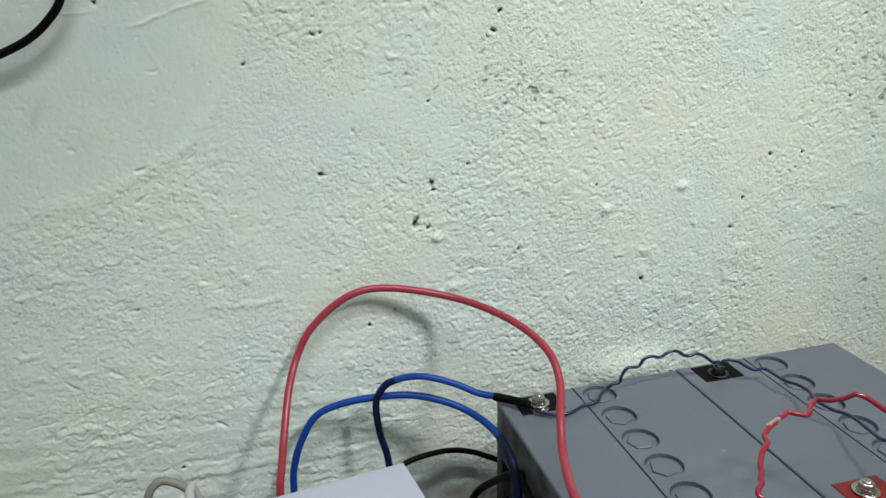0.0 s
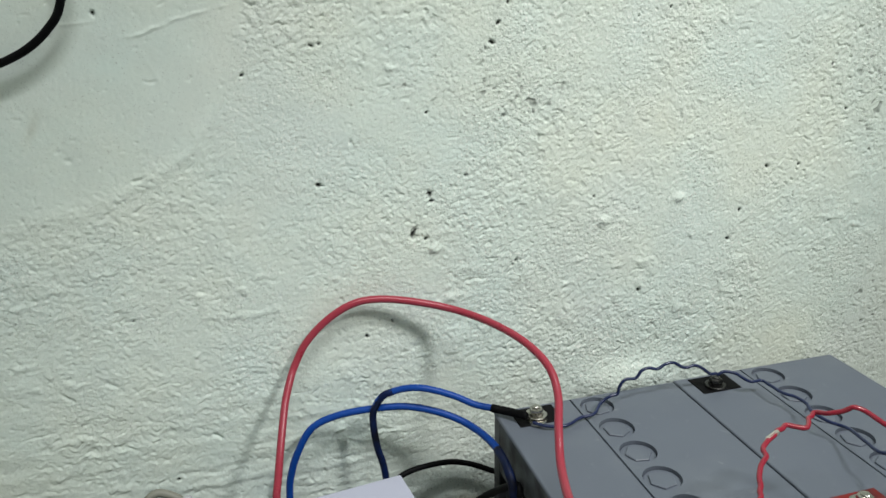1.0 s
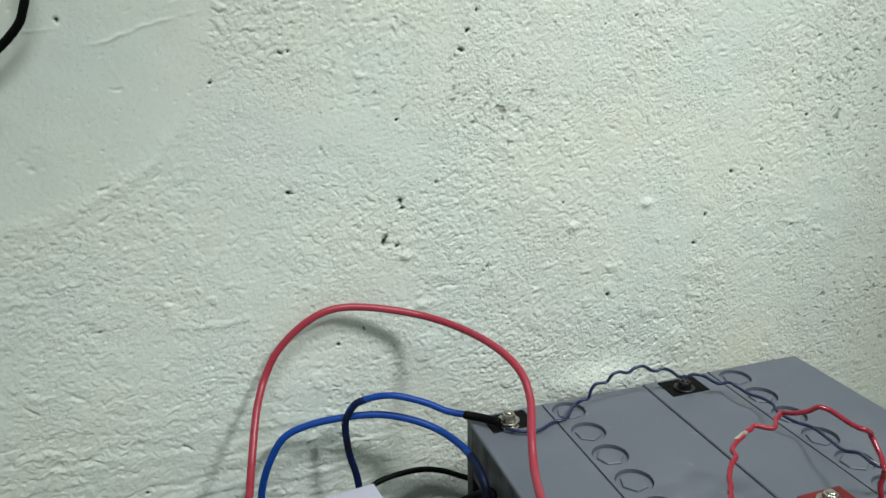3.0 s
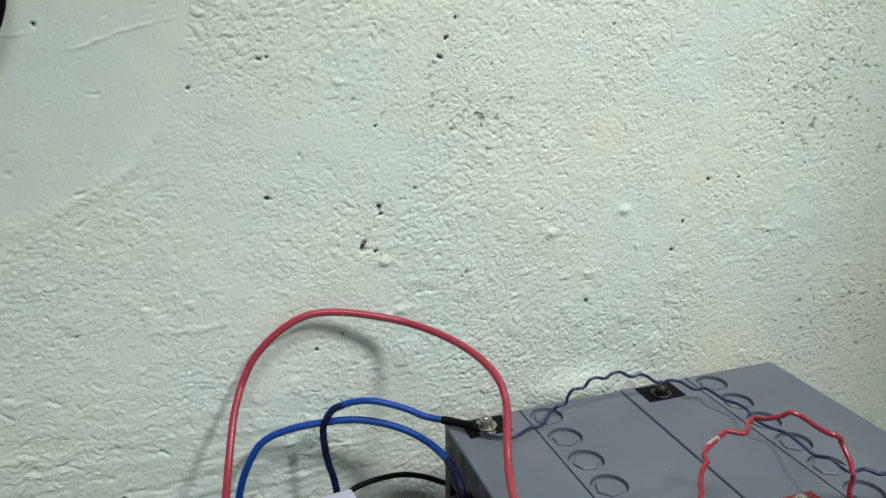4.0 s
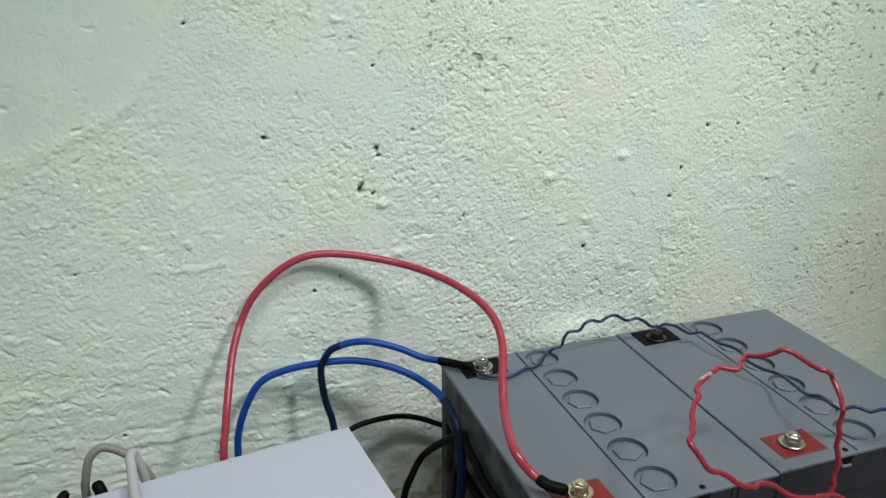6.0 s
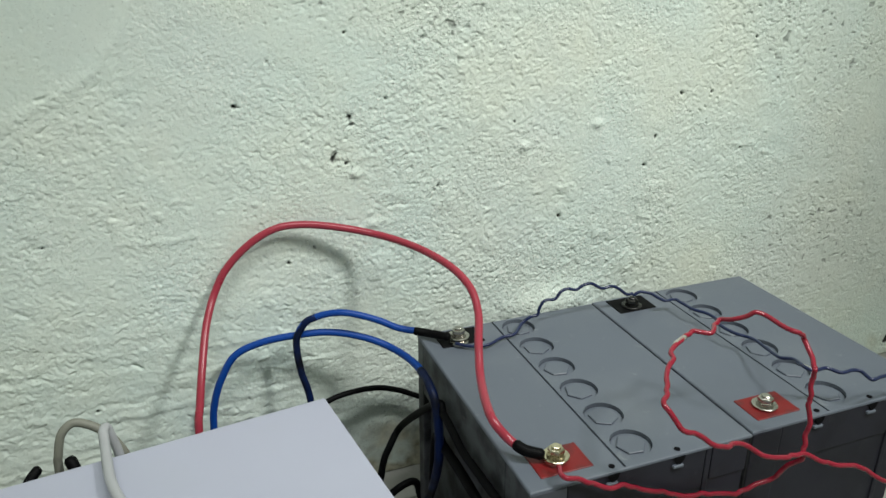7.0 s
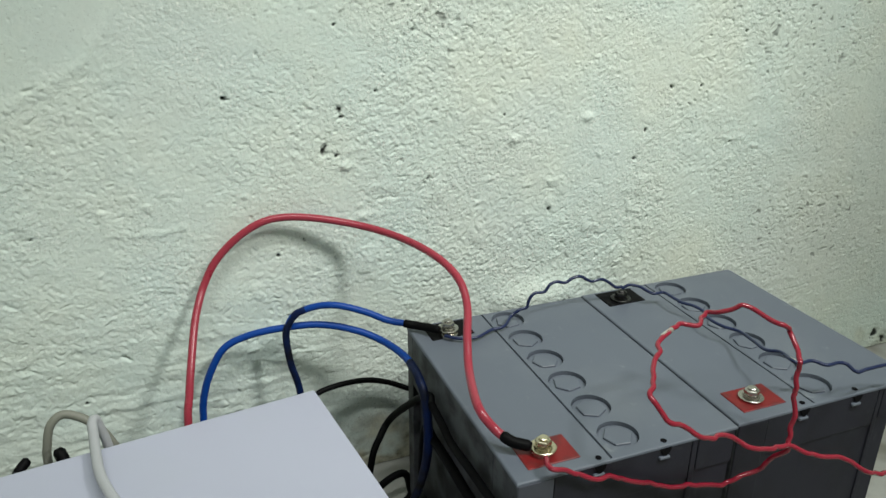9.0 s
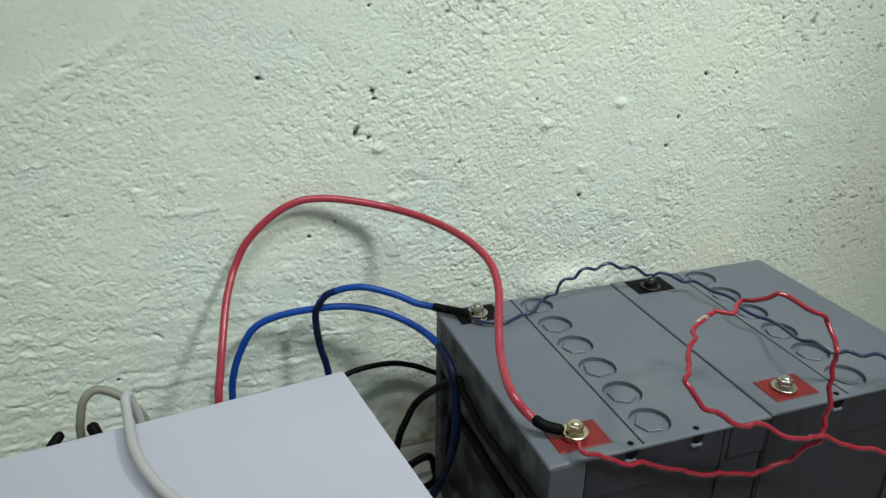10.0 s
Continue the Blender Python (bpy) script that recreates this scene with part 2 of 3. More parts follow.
def build_wall():
    nx, nz = 1520, 710
    wx, wz = np.meshgrid(np.linspace(X0, X1, nx), np.linspace(Z0, Z1, nz))
    # the plasterer's strokes fan out a little: x and z run along them
    fan = 0.0548 * wx + -0.0481 * wz + 1
    x = (0.9481 * wx + 0.0280 * wz + -0.0163) / fan
    z = (0.0185 * wx + 0.9328 * wz + 0.0286) / fan

    bx = x + 0.004 * lattice(x / 0.012, z / 0.012, 91, 1.0) + 0.002 * lattice(x / 0.0052, z / 0.0052, 93, 1.0)
    bz = z + 0.004 * lattice(x / 0.012, z / 0.012, 92, 1.0) + 0.002 * lattice(x / 0.0052, z / 0.0052, 94, 1.0)

    def n(cell, seed, stretch=1.0):
        return lattice(bx / (cell * stretch), bz / cell, seed, 0.7 if stretch < 1.7 else 0.3 if stretch < 4 else 0.05)

    # how rough: a smoothed patch high up towards one side, trowel lines low down
    rim = np.interp(wx, (-0.50, -0.294, -0.260, -0.227, -0.205, -0.184, -0.170, -0.160, -0.13), (0.29, 0.340, 0.353, 0.365, 0.379, 0.397, 0.431, 0.456, 0.60))
    edge = wz - rim + 0.012 * n(0.05, 1) + 0.006 * n(0.014, 51)
    smooth = np.clip(edge / 0.032 + 0.5, 0, 1)
    right = np.clip((x - 0.36) / 0.12, 0, 1) * np.clip((z - 0.05) / 0.1, 0, 1) * 0.45
    rough = (1 - 0.82 * smooth) * (1 - right)
    low = np.clip((0.24 - z) / 0.12, 0, 1) * np.clip((0.05 - x) / 0.15, 0, 1)
    h = 0.0026 * n(0.16, 2) + 0.0008 * n(0.06, 3)
    patchy = np.clip(0.70 + 1.1 * n(0.05, 21), 0.28, 1.2)
    grain = 0.0003 * n(0.013, 4, 1.5) + patchy * (0.0002 * n(0.0066, 5, 1.2) + 0.0003 * n(0.0036, 6, 1.1) + 0.00062 * n(0.0021, 16, 1.05))
    grain -= np.clip((n(0.0024, 61, 1.05) - 0.27) * 7, 0, 1) * 0.0008 * patchy
    h += grain * rough * (1 - 0.45 * low)
    lumps = np.clip(n(0.02, 7, 1.2) - 0.27, 0, 1) * 0.003 + np.clip(n(0.009, 17, 1.2) - 0.30, 0, 1) * 0.0045
    chips = np.clip((n(0.0050, 23, 1.5) - 0.27) * 6, 0, 1) * 0.0004 - np.clip((n(0.0032, 24, 1.4) - 0.29) * 7, 0, 1) * 0.0009
    chips += np.clip((n(0.0026, 29, 1.3) - 0.27) * 7, 0, 1) * 0.0006
    coarse = sum(np.exp(-((x - cx) / wx) ** 2 - ((z - cz) / wz) ** 2) for cx, cz, wx, wz in (
        (0.035, 0.415, 0.030, 0.035), (-0.028, 0.332, 0.024, 0.020), (-0.112, 0.425, 0.018, 0.018), (0.11, 0.215, 0.09, 0.035), (-0.25, 0.275, 0.04, 0.025)))
    h += chips * rough * np.clip(0.06 + 1.3 * n(0.06, 25) + 0.55 * coarse + 0.45 * np.clip((0.27 - z) / 0.1, 0, 1), 0.04, 1.3)
    h += lumps * rough * np.clip((0.40 - z) / 0.12, 0.1, 1)
    h += low * (0.0010 * n(0.006, 8, 10) + 0.0009 * n(0.004, 18, 7)) + 0.0004 * n(0.02, 9)
    h += -0.0004 * smooth + 0.0007 * np.exp(-(edge / 0.006) ** 2) * np.clip(n(0.04, 10) + 0.6, 0, 1) * (x < -0.15)
    # ridges left by the trowel
    def ridge(ax, az, bx, bz, size, width):
        d = np.array([bx - ax, bz - az])
        xw, zw = wx + 0.003 * n(0.03, 26) + 0.0012 * n(0.004, 36), wz + 0.003 * n(0.03, 27) + 0.0012 * n(0.004, 37)
        s = np.clip(((xw - ax) * d[0] + (zw - az) * d[1]) / (d @ d), 0, 1)
        dist = np.hypot(xw - ax - s * d[0], zw - az - s * d[1])
        return size * np.exp(-(dist / width) ** 2) * np.clip(0.5 + 1.6 * n(0.007, 28), 0.15, 1.0)
    for stroke in ((-0.269, 0.465, -0.251, 0.466, 0.0006, 0.0011), (-0.236, 0.456, -0.209, 0.463, 0.0009, 0.0012), (-0.209, 0.463, -0.165, 0.476, 0.0006, 0.0010),
                   (-0.096, 0.438, -0.048, 0.427, 0.0009, 0.0020), (-0.106, 0.427, -0.102, 0.417, -0.0016, 0.0012), (-0.098, 0.446, -0.097, 0.437, -0.0008, 0.0010),
                   (-0.225, 0.448, -0.215, 0.426, 0.0002, 0.0015), (-0.281, 0.212, -0.270, 0.205, -0.0024, 0.0010), (-0.312, 0.209, -0.304, 0.201, -0.0012, 0.0011),
                   (-0.348, 0.186, -0.340, 0.184, -0.0018, 0.0009), (-0.212, 0.156, -0.206, 0.151, -0.0018, 0.0011), (-0.262, 0.2586, -0.255, 0.259, -0.0020, 0.0013),
                   (-0.285, 0.386, -0.279, 0.379, -0.0012, 0.0014), (-0.240, 0.360, -0.227, 0.365, -0.0014, 0.0012)):
        h += ridge(*stroke)
    h += 0.0085 * np.exp(-((x - 0.125) / 0.040) ** 2 - ((z - 0.166) / 0.017) ** 2)
    for cx, cz in ((0.183, 0.311), (0.114, 0.298), (-0.030, 0.289), (-0.017, 0.246)):
        h += 0.0020 * np.exp(-((wx - cx) / 0.0052) ** 2 - ((wz - cz) / 0.0034) ** 2)
    # pits through the whitewash: x, z, radius in millimetres
    pits = ((-0.116, 0.348, 3), (-0.033, 0.3335, 3.6), (-0.032, 0.3285, 2.4), (-0.046, 0.3043, 3.8), (-0.037, 0.298, 2.2), (0.267, 0.3316, 2), (0.300, 0.3305, 1.6),
            (0.235, 0.269, 2.2), (0.038, 0.272, 1.8), (0.1506, 0.232, 1.8), (0.321, 0.4146, 2), (-0.1146, 0.447, 1.8), (-0.1095, 0.4475, 1.8),
            (0.022, 0.4576, 2.4), (0.017, 0.444, 2), (0.0115, 0.4405, 1.6), (0.029, 0.472, 2), (0.058, 0.437, 1.4), (-0.004, 0.346, 1.6), (-0.242, 0.121, 1.8),
            (-0.091, 0.378, 2), (-0.034, 0.396, 1.4), (0.342, 0.376, 1.4), (0.244, 0.2944, 1.7), (0.341, 0.275, 1.8), (0.395, 0.259, 1.4), (0.163, 0.465, 1.2),
            (0.136, 0.459, 1.3), (0.105, 0.319, 1.2), (-0.087, 0.222, 2), (-0.066, 0.2325, 1.6), (-0.256, 0.259, 1.4), (-0.163, 0.429, 1.8), (-0.250, 0.472, 2),
            (-0.025, 0.089, 3), (0.601, 0.018, 9), (0.617, 0.008, 7))
    pit, crumbs = np.zeros_like(x), np.zeros_like(x)
    wob = 0.8 * n(0.0030, 11) + 0.8 * n(0.0019, 22)
    rng = np.random.default_rng(5)
    for px, pz, r in pits:
        a, squash = rng.uniform(0, 3.14), rng.uniform(0.55, 0.9)
        du, dv = (wx - px) * math.cos(a) + (wz - pz) * math.sin(a), (wz - pz) * math.cos(a) - (wx - px) * math.sin(a)
        dist = np.hypot(du * squash, dv) / (r * 0.00058) + wob
        pit = np.maximum(pit, np.clip((1.15 - dist) * 1.8, 0, 1))
        h += -0.0026 * np.exp(-np.clip(dist, 0, 9) ** 2)
        crumbs = np.maximum(crumbs, np.exp(-(np.hypot(wx - px - 0.002, wz - pz + 0.004) / (r * 0.0022)) ** 2)) if 2 <= r < 5 else crumbs
    # scattered pinholes where the coat is thin
    thin = np.clip(1 - np.hypot((x - 0.035) / 0.05, (z - 0.41) / 0.055), 0, 1) + np.clip(1 - np.hypot((x - 0.39) / 0.11, (z - 0.40) / 0.10), 0, 1) \
        + np.clip(1 - np.hypot((x - 0.42) / 0.13, (z - 0.20) / 0.08), 0, 1) + np.clip(1 - np.hypot((x + 0.06) / 0.1, (z - 0.43) / 0.06), 0, 1) * 0.4
    fine = np.clip(n(0.0030, 12, 1.3) - 0.40 + 0.10 * np.clip(thin, 0, 1), 0, 1)
    pit = np.maximum(pit, np.clip(fine * 8, 0, 0.5) * np.clip(thin * 2, 0.0, 1))
    h += -0.007 * fine
    damp = np.clip((0.098 - z) / 0.07 + 1.5 * n(0.024, 13) + 0.9 * n(0.007, 14), 0, 1) * np.clip((0.12 - np.abs(x + 0.01)) / 0.05, 0, 1)
    damp = np.maximum(damp, 0.7 * np.clip((0.055 - z) / 0.05 + 1.5 * n(0.02, 15), 0, 1) * (x > 0.3))
    # a faint brown streak and a grey smear on the whitewash
    damp = np.maximum(damp, 0.30 * np.exp(-((wx + 0.298 - 0.45 * (wz - 0.400)) / 0.0032) ** 2) * np.clip(1 - np.abs(wz - 0.401) / 0.016, 0, 1))
    damp = np.maximum(damp, 0.75 * np.clip(1.3 - np.abs(wx - 0.366) / (0.004 + 0.12 * np.clip(wz - 0.474, 0, 0.03)), 0, 1) * np.clip((wz - 0.473) / 0.006, 0, 1))
    coat = np.clip(0.82 + 0.9 * n(0.045, 41) + 0.5 * n(0.012, 42) + 0.3 * coarse + 0.9 * crumbs, 0.35, 1.3) * (1 - 0.72 * smooth) * (1 - 0.6 * low) * (1 - 0.3 * np.clip(-x / 0.15, 0, 1))
    pos = np.stack([wx, WALL_Y - h, wz], -1).reshape(-1, 3)
    i = np.arange(nx * nz).reshape(nz, nx)
    quads = np.stack([i[:-1, :-1], i[:-1, 1:], i[1:, 1:], i[1:, :-1]], -1).reshape(-1, 4)
    me = bpy.data.meshes.new("wall_north")
    me.vertices.add(len(pos))
    me.vertices.foreach_set("co", pos.astype(np.float32).ravel())
    me.loops.add(quads.size)
    me.loops.foreach_set("vertex_index", quads.astype(np.int32).ravel())
    me.polygons.add(len(quads))
    me.polygons.foreach_set("loop_start", np.arange(0, quads.size, 4, dtype=np.int32))
    me.polygons.foreach_set("use_smooth", np.ones(len(quads), dtype=bool))
    for key, val in (("pit", pit), ("damp", damp), ("coat", coat)):
        me.attributes.new(key, "FLOAT", "POINT").data.foreach_set("value", val.astype(np.float32).ravel())
    me.update(calc_edges=True)
    me.materials.append(PLASTER)
    # the rest of the wall, with its thickness, round the close stretch
    bm = bmesh.new()
    for a in ((-2.0, X0, 0, 2.6), (X1, 2.0, 0, 2.6), (X0, X1, Z1, 2.6)):
        block(a[0], a[1], WALL_Y, WALL_Y + 0.2, a[2], a[3], bm=bm)
    block(X0, X1, WALL_Y + 0.02, WALL_Y + 0.2, 0, Z1, bm=bm)
    rest = bpy.data.meshes.new("rest")
    bm.to_mesh(rest)
    bm.free()
    whole = bmesh.new()
    whole.from_mesh(me)
    whole.from_mesh(rest)
    whole.to_mesh(me)
    whole.free()
    return new("wall_north", me)


tagged(build_wall(), "rough whitewashed plaster wall with dark pits and trowel marks", "wall", kind="structure")

# ---- floor, then unseen walls and ceiling added for bounce light ----
def floor():
    bm = bmesh.new()
    bmesh.ops.create_grid(bm, x_segments=120, y_segments=90, size=1.0)
    for v in bm.verts:
        v.co = Vector((v.co.x * 2.0, -1.4 + v.co.y * 1.47, 0))
        v.co.z = -0.0012 + 0.0012 * noise.noise(v.co * 14)
    return tagged(finish("floor", bm, CONCRETE, smooth=True), "dusty grey concrete floor with dark stains", "floor", kind="structure")


floor()
for name, dims in (("bounce_wall_west", (-2.2, -2.0, -2.9, 0.255, 0, 2.6)), ("bounce_wall_east", (2.0, 2.2, -2.9, 0.255, 0, 2.6)),
                   ("bounce_wall_south", (-2.2, 2.2, -3.1, -2.9, 0, 2.6))):
    tagged(finish(name, block(*dims), ROOM_PAINT), "unseen pale green wall added for bounce light", "wall", kind="structure")
tagged(finish("ceiling", block(-2.2, 2.2, -3.1, 0.255, 2.6, 2.75), CEILING_PAINT), "unseen white ceiling added for bounce light", "ceiling", kind="structure")

# ---- batteries ----
BW, BL, BH = 0.1565, 0.197, 0.170
LID = 0.0022
GROOVE = 0.0626
CAP_X, CAP_R, CAP_STEP, CAP_FIRST = 0.0799, 0.0132, 0.0320, -0.0165


def lid_top(bm, z, depth):
    """The lid's upper face: a flat sheet with a groove along it and six round wells for the vent caps."""
    r = 0.0014
    def quad(x0, x1, y0, y1):
        bm.faces.new([bm.verts.new((a, b, z)) for a, b in ((x0, y0), (x1, y0), (x1, y1), (x0, y1))])
    quad(r, GROOVE, -BL + r, -r)
    g = GROOVE + 0.0016
    for a, b in (((GROOVE, z), (GROOVE + 0.0003, z - 0.0018)), ((GROOVE + 0.0003, z - 0.0018), (g - 0.0003, z - 0.0018)), ((g - 0.0003, z - 0.0018), (g, z))):
        bm.faces.new([bm.verts.new((p[0], y, p[1])) for p, y in ((a, -BL + r), (b, -BL + r), (b, -r), (a, -r))])
    x0, x1 = CAP_X - CAP_R - 0.001, CAP_X + CAP_R + 0.001
    quad(g, x0, -BL + r, -r)
    quad(x1, BW - r, -BL + r, -r)
    top = CAP_FIRST + CAP_STEP / 2
    quad(x0, x1, -BL + r, top - 6 * CAP_STEP) if top - 6 * CAP_STEP > -BL + r else None
    for k in range(6):
        c = (CAP_X, CAP_FIRST - k * CAP_STEP)
        y0, y1 = max(c[1] - CAP_STEP / 2, -BL + r), min(c[1] + CAP_STEP / 2, -r)
        sides = 32
        rim, low, outer = [], [], []
        for i in range(sides):
            a = 2 * math.pi * i / sides
            ca, sa = math.cos(a), math.sin(a)
            rim.append(bm.verts.new((c[0] + CAP_R * ca, c[1] + min(CAP_R, y1 - c[1] - 0.0004) * sa if sa > 0 else c[1] + CAP_R * sa, z)))
            low.append(bm.verts.new((rim[-1].co.x, rim[-1].co.y, z - depth)))
            m = 1 / max(abs(ca), abs(sa))
            outer.append(bm.verts.new((c[0] + (x1 - CAP_X) * max(-1, min(1, ca * m)), (c[1] + (y1 - c[1]) * sa * m) if sa > 0 else (c[1] + (c[1] - y0) * sa * m), z)))
        for i in range(sides):
            j = (i + 1) % sides
            bm.faces.new((outer[i], outer[j], rim[j], rim[i]))
            bm.faces.new((rim[i], rim[j], low[j], low[i]))
    # rounded rim down to the lid's sides
    ring = []
    for k in range(4):
        a = k * math.pi / 6
        o = r * (1 - math.sin(a))
        ring.append([bm.verts.new((x, y, z - r * (1 - math.cos(a)))) for x, y in ((o, -o), (BW - o, -o), (BW - o, -BL + o), (o, -BL + o))])
    ring.append([bm.verts.new((x, y, BH - LID)) for x, y in ((0, 0), (BW, 0), (BW, -BL), (0, -BL))])
    for a, b in zip(ring, ring[1:]):
        for i in range(4):
            bm.faces.new((a[i], a[(i + 1) % 4], b[(i + 1) % 4], b[i]))


def battery(name, live, wide):
    """A sealed battery: x across, y back to front (negative), z up; the terminals stand along one long side."""
    root = empty(name)
    top = BH - LID
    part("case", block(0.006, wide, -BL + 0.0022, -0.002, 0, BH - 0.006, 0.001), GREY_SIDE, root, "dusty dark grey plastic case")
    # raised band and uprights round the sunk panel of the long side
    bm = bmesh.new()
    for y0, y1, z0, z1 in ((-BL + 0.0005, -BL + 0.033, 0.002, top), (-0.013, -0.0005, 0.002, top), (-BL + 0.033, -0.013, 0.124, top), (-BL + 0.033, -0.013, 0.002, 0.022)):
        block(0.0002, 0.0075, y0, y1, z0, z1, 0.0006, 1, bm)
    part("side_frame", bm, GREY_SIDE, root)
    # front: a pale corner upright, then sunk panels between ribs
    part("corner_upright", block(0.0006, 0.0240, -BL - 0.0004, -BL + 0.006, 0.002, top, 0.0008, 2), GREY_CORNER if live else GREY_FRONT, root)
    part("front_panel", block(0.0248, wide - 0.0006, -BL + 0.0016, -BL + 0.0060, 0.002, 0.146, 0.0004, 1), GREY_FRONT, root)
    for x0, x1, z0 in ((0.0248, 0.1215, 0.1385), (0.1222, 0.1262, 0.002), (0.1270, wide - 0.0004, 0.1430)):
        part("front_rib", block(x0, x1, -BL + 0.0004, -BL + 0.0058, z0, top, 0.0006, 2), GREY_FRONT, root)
    bm = bmesh.new()
    lid_top(bm, BH, 0.0036)
    bmesh.ops.remove_doubles(bm, verts=bm.verts[:], dist=0.00005)
    lid = part("lid", bm, GREY_ABS, root, "flat grey plastic lid with a long groove")
    # vent caps in their wells
    for k in range(6):
        bm = lathe(((CAP_R - 0.0004, 0), (CAP_R - 0.0004, 0.0008), (CAP_R - 0.0012, 0.0012)), 32, (CAP_X, CAP_FIRST - k * CAP_STEP, BH - 0.0037))
        cap = part("vent_cap", bm, GREY_ABS, lid, "round grey vent cap with a hexagonal key")
        bm = lathe(((0.0098, 0), (0.0098, 0.0012), (0.0093, 0.0016)), 6, (CAP_X, CAP_FIRST - k * CAP_STEP, BH - 0.0027), 0.35 * k + 0.2)
        part("hexagon", bm, GREY_ABS, cap)
    # strap holes at the front edge: a small dot in the lid, a three-cornered hole and a pale tab below it
    for x in (0.0545, 0.1010):
        part("dot_hole", lathe(((0.0020, 0), (0.0020, 0.0016)), 12, (x + 0.0015, -BL + 0.0045, BH - 0.0013)), DARK_JOINT, root, "small dark hole")
        bm = bmesh.new()
        rows = [[bm.verts.new((x + dx, y, BH - dz)) for dx, dz in ((-0.0040, 0.0022), (0.0045, 0.0018), (0.0036, 0.0048), (0.0010, 0.0080), (-0.0008, 0.0072))] for y in (-BL - 0.0006, -BL + 0.004)]
        for k in range(5):
            bm.faces.new((rows[0][k], rows[0][(k + 1) % 5], rows[1][(k + 1) % 5], rows[1][k]))
        bm.faces.new(rows[0])
        bm.faces.new(rows[1][::-1])
        part("strap_hole", bm, DARK_JOINT, root, "dark three-cornered hole")
        part("tab", block(x - 0.0042, x + 0.0034, -BL - 0.0016, -BL + 0.003, BH - 0.0096, BH - 0.0074, 0.0005, 1), GREY_ABS, root, "small pale grey tab")
    # terminals
    for y, pad, metal, tag in ((-0.0195, BLACK_PAD, STEEL if live else DARK_STEEL, "black"), (-0.1765, RED_PAD, BRASS if live else STEEL, "red")):
        lo, hi = (-0.0275, -0.0035) if tag == "black" else (-0.1883, -0.1643)
        plate = part("terminal_pad", block(0.0115, 0.0465, lo, hi, BH - 0.001, BH + 0.0007, 0.0005, 1), pad, root, f"square {tag} plastic terminal pad")
        z = BH + (0.0034 if live else 0.0010)
        part("post", lathe(((0.0062, -0.002), (0.0062, 0.0)), 20, (0.0270, y, z)), metal, plate)
        part("washer", lathe(((0.0080, 0), (0.0084, 0.0004), (0.0084, 0.0012), (0.0078, 0.0016)), 28, (0.0270, y, z)), metal, plate, "shiny plated washer")
        part("spring_washer", lathe(((0.0058, 0), (0.0058, 0.0014)), 24, (0.0270, y, z + 0.0017)), metal, plate)
        part("bolt_head", lathe(((0.0048, 0), (0.0052, 0.0007), (0.0052, 0.0028), (0.0048, 0.0034), (0.0041, 0.0038)), 6, (0.0270, y, z + 0.0032), 0.4), metal, plate, "hexagonal bolt head")
        part("bolt_tip", lathe(((0.0030, 0), (0.0030, 0.0009), (0.0025, 0.0013)), 16, (0.0270, y, z + 0.0069)), metal, plate)
    return root


near = battery("battery", True, BW - 0.0012)
tagged(near, "grey sealed battery with brass bolts and a thick red cable", "battery", "batteries against the wall")
far = battery("battery", False, BW - 0.0160)
far.matrix_world = pose(0.1580, 0.0015, 0)
tagged(far, "grey sealed battery with steel bolts and thin wavy wires", "battery", "batteries against the wall")

# ---- the white unit beside them ----
UW, UD, UH = 0.36, 0.26, 0.140
unit = empty("power_inverter", pose(-0.079, -0.015, 0, 0, 0, 7.6))
tagged(unit, "white painted sheet metal inverter box on the floor", "inverter")
part("cover", block(-UW, 0, -UD, 0, 0.012, UH, 0.0018, 2), WHITE_METAL, unit, "plain white metal cover")
part("base", block(-UW + 0.004, -0.004, -UD + 0.004, -0.004, 0.008, 0.0135), DARK_JOINT, unit)
for fx in (-UW + 0.03, -0.03):
    for fy in (-UD + 0.03, -0.03):
        part("foot", lathe(((0.010, 0), (0.012, 0.003), (0.012, 0.009)), 16, (fx, fy, 0)), BLACK_PVC, unit)


# ---- cables ----
def cable(name, points, radius, material, label, sides=12, step=0.002, kink=0.0):
    root = empty(name, Matrix.Translation(points[0]))
    tagged(root, label, "cable")
    o = Vector(points[0])
    part("sheath", tube([tuple(Vector(p) - o) for p in points], radius, sides, step, kink), material, root, smooth=True)
    return root, o


def lug(root, o, a, m, b, radius, metal, ring):
    """The shrink sleeve from a by m to b and the flat ring under the bolt."""
    a, m, b, ring = Vector(a) - o, Vector(m) - o, Vector(b) - o, Vector(ring) - o
    part("sleeve", tube([a, m, b], radius, 12, 0.002), BLACK_PVC, root, "black shrink sleeve", True)
    bm = lathe(((0.0072, 0), (0.0072, 0.0020)), 24, ring)
    part("ring_lug", bm, metal, root, "flat metal ring lug")


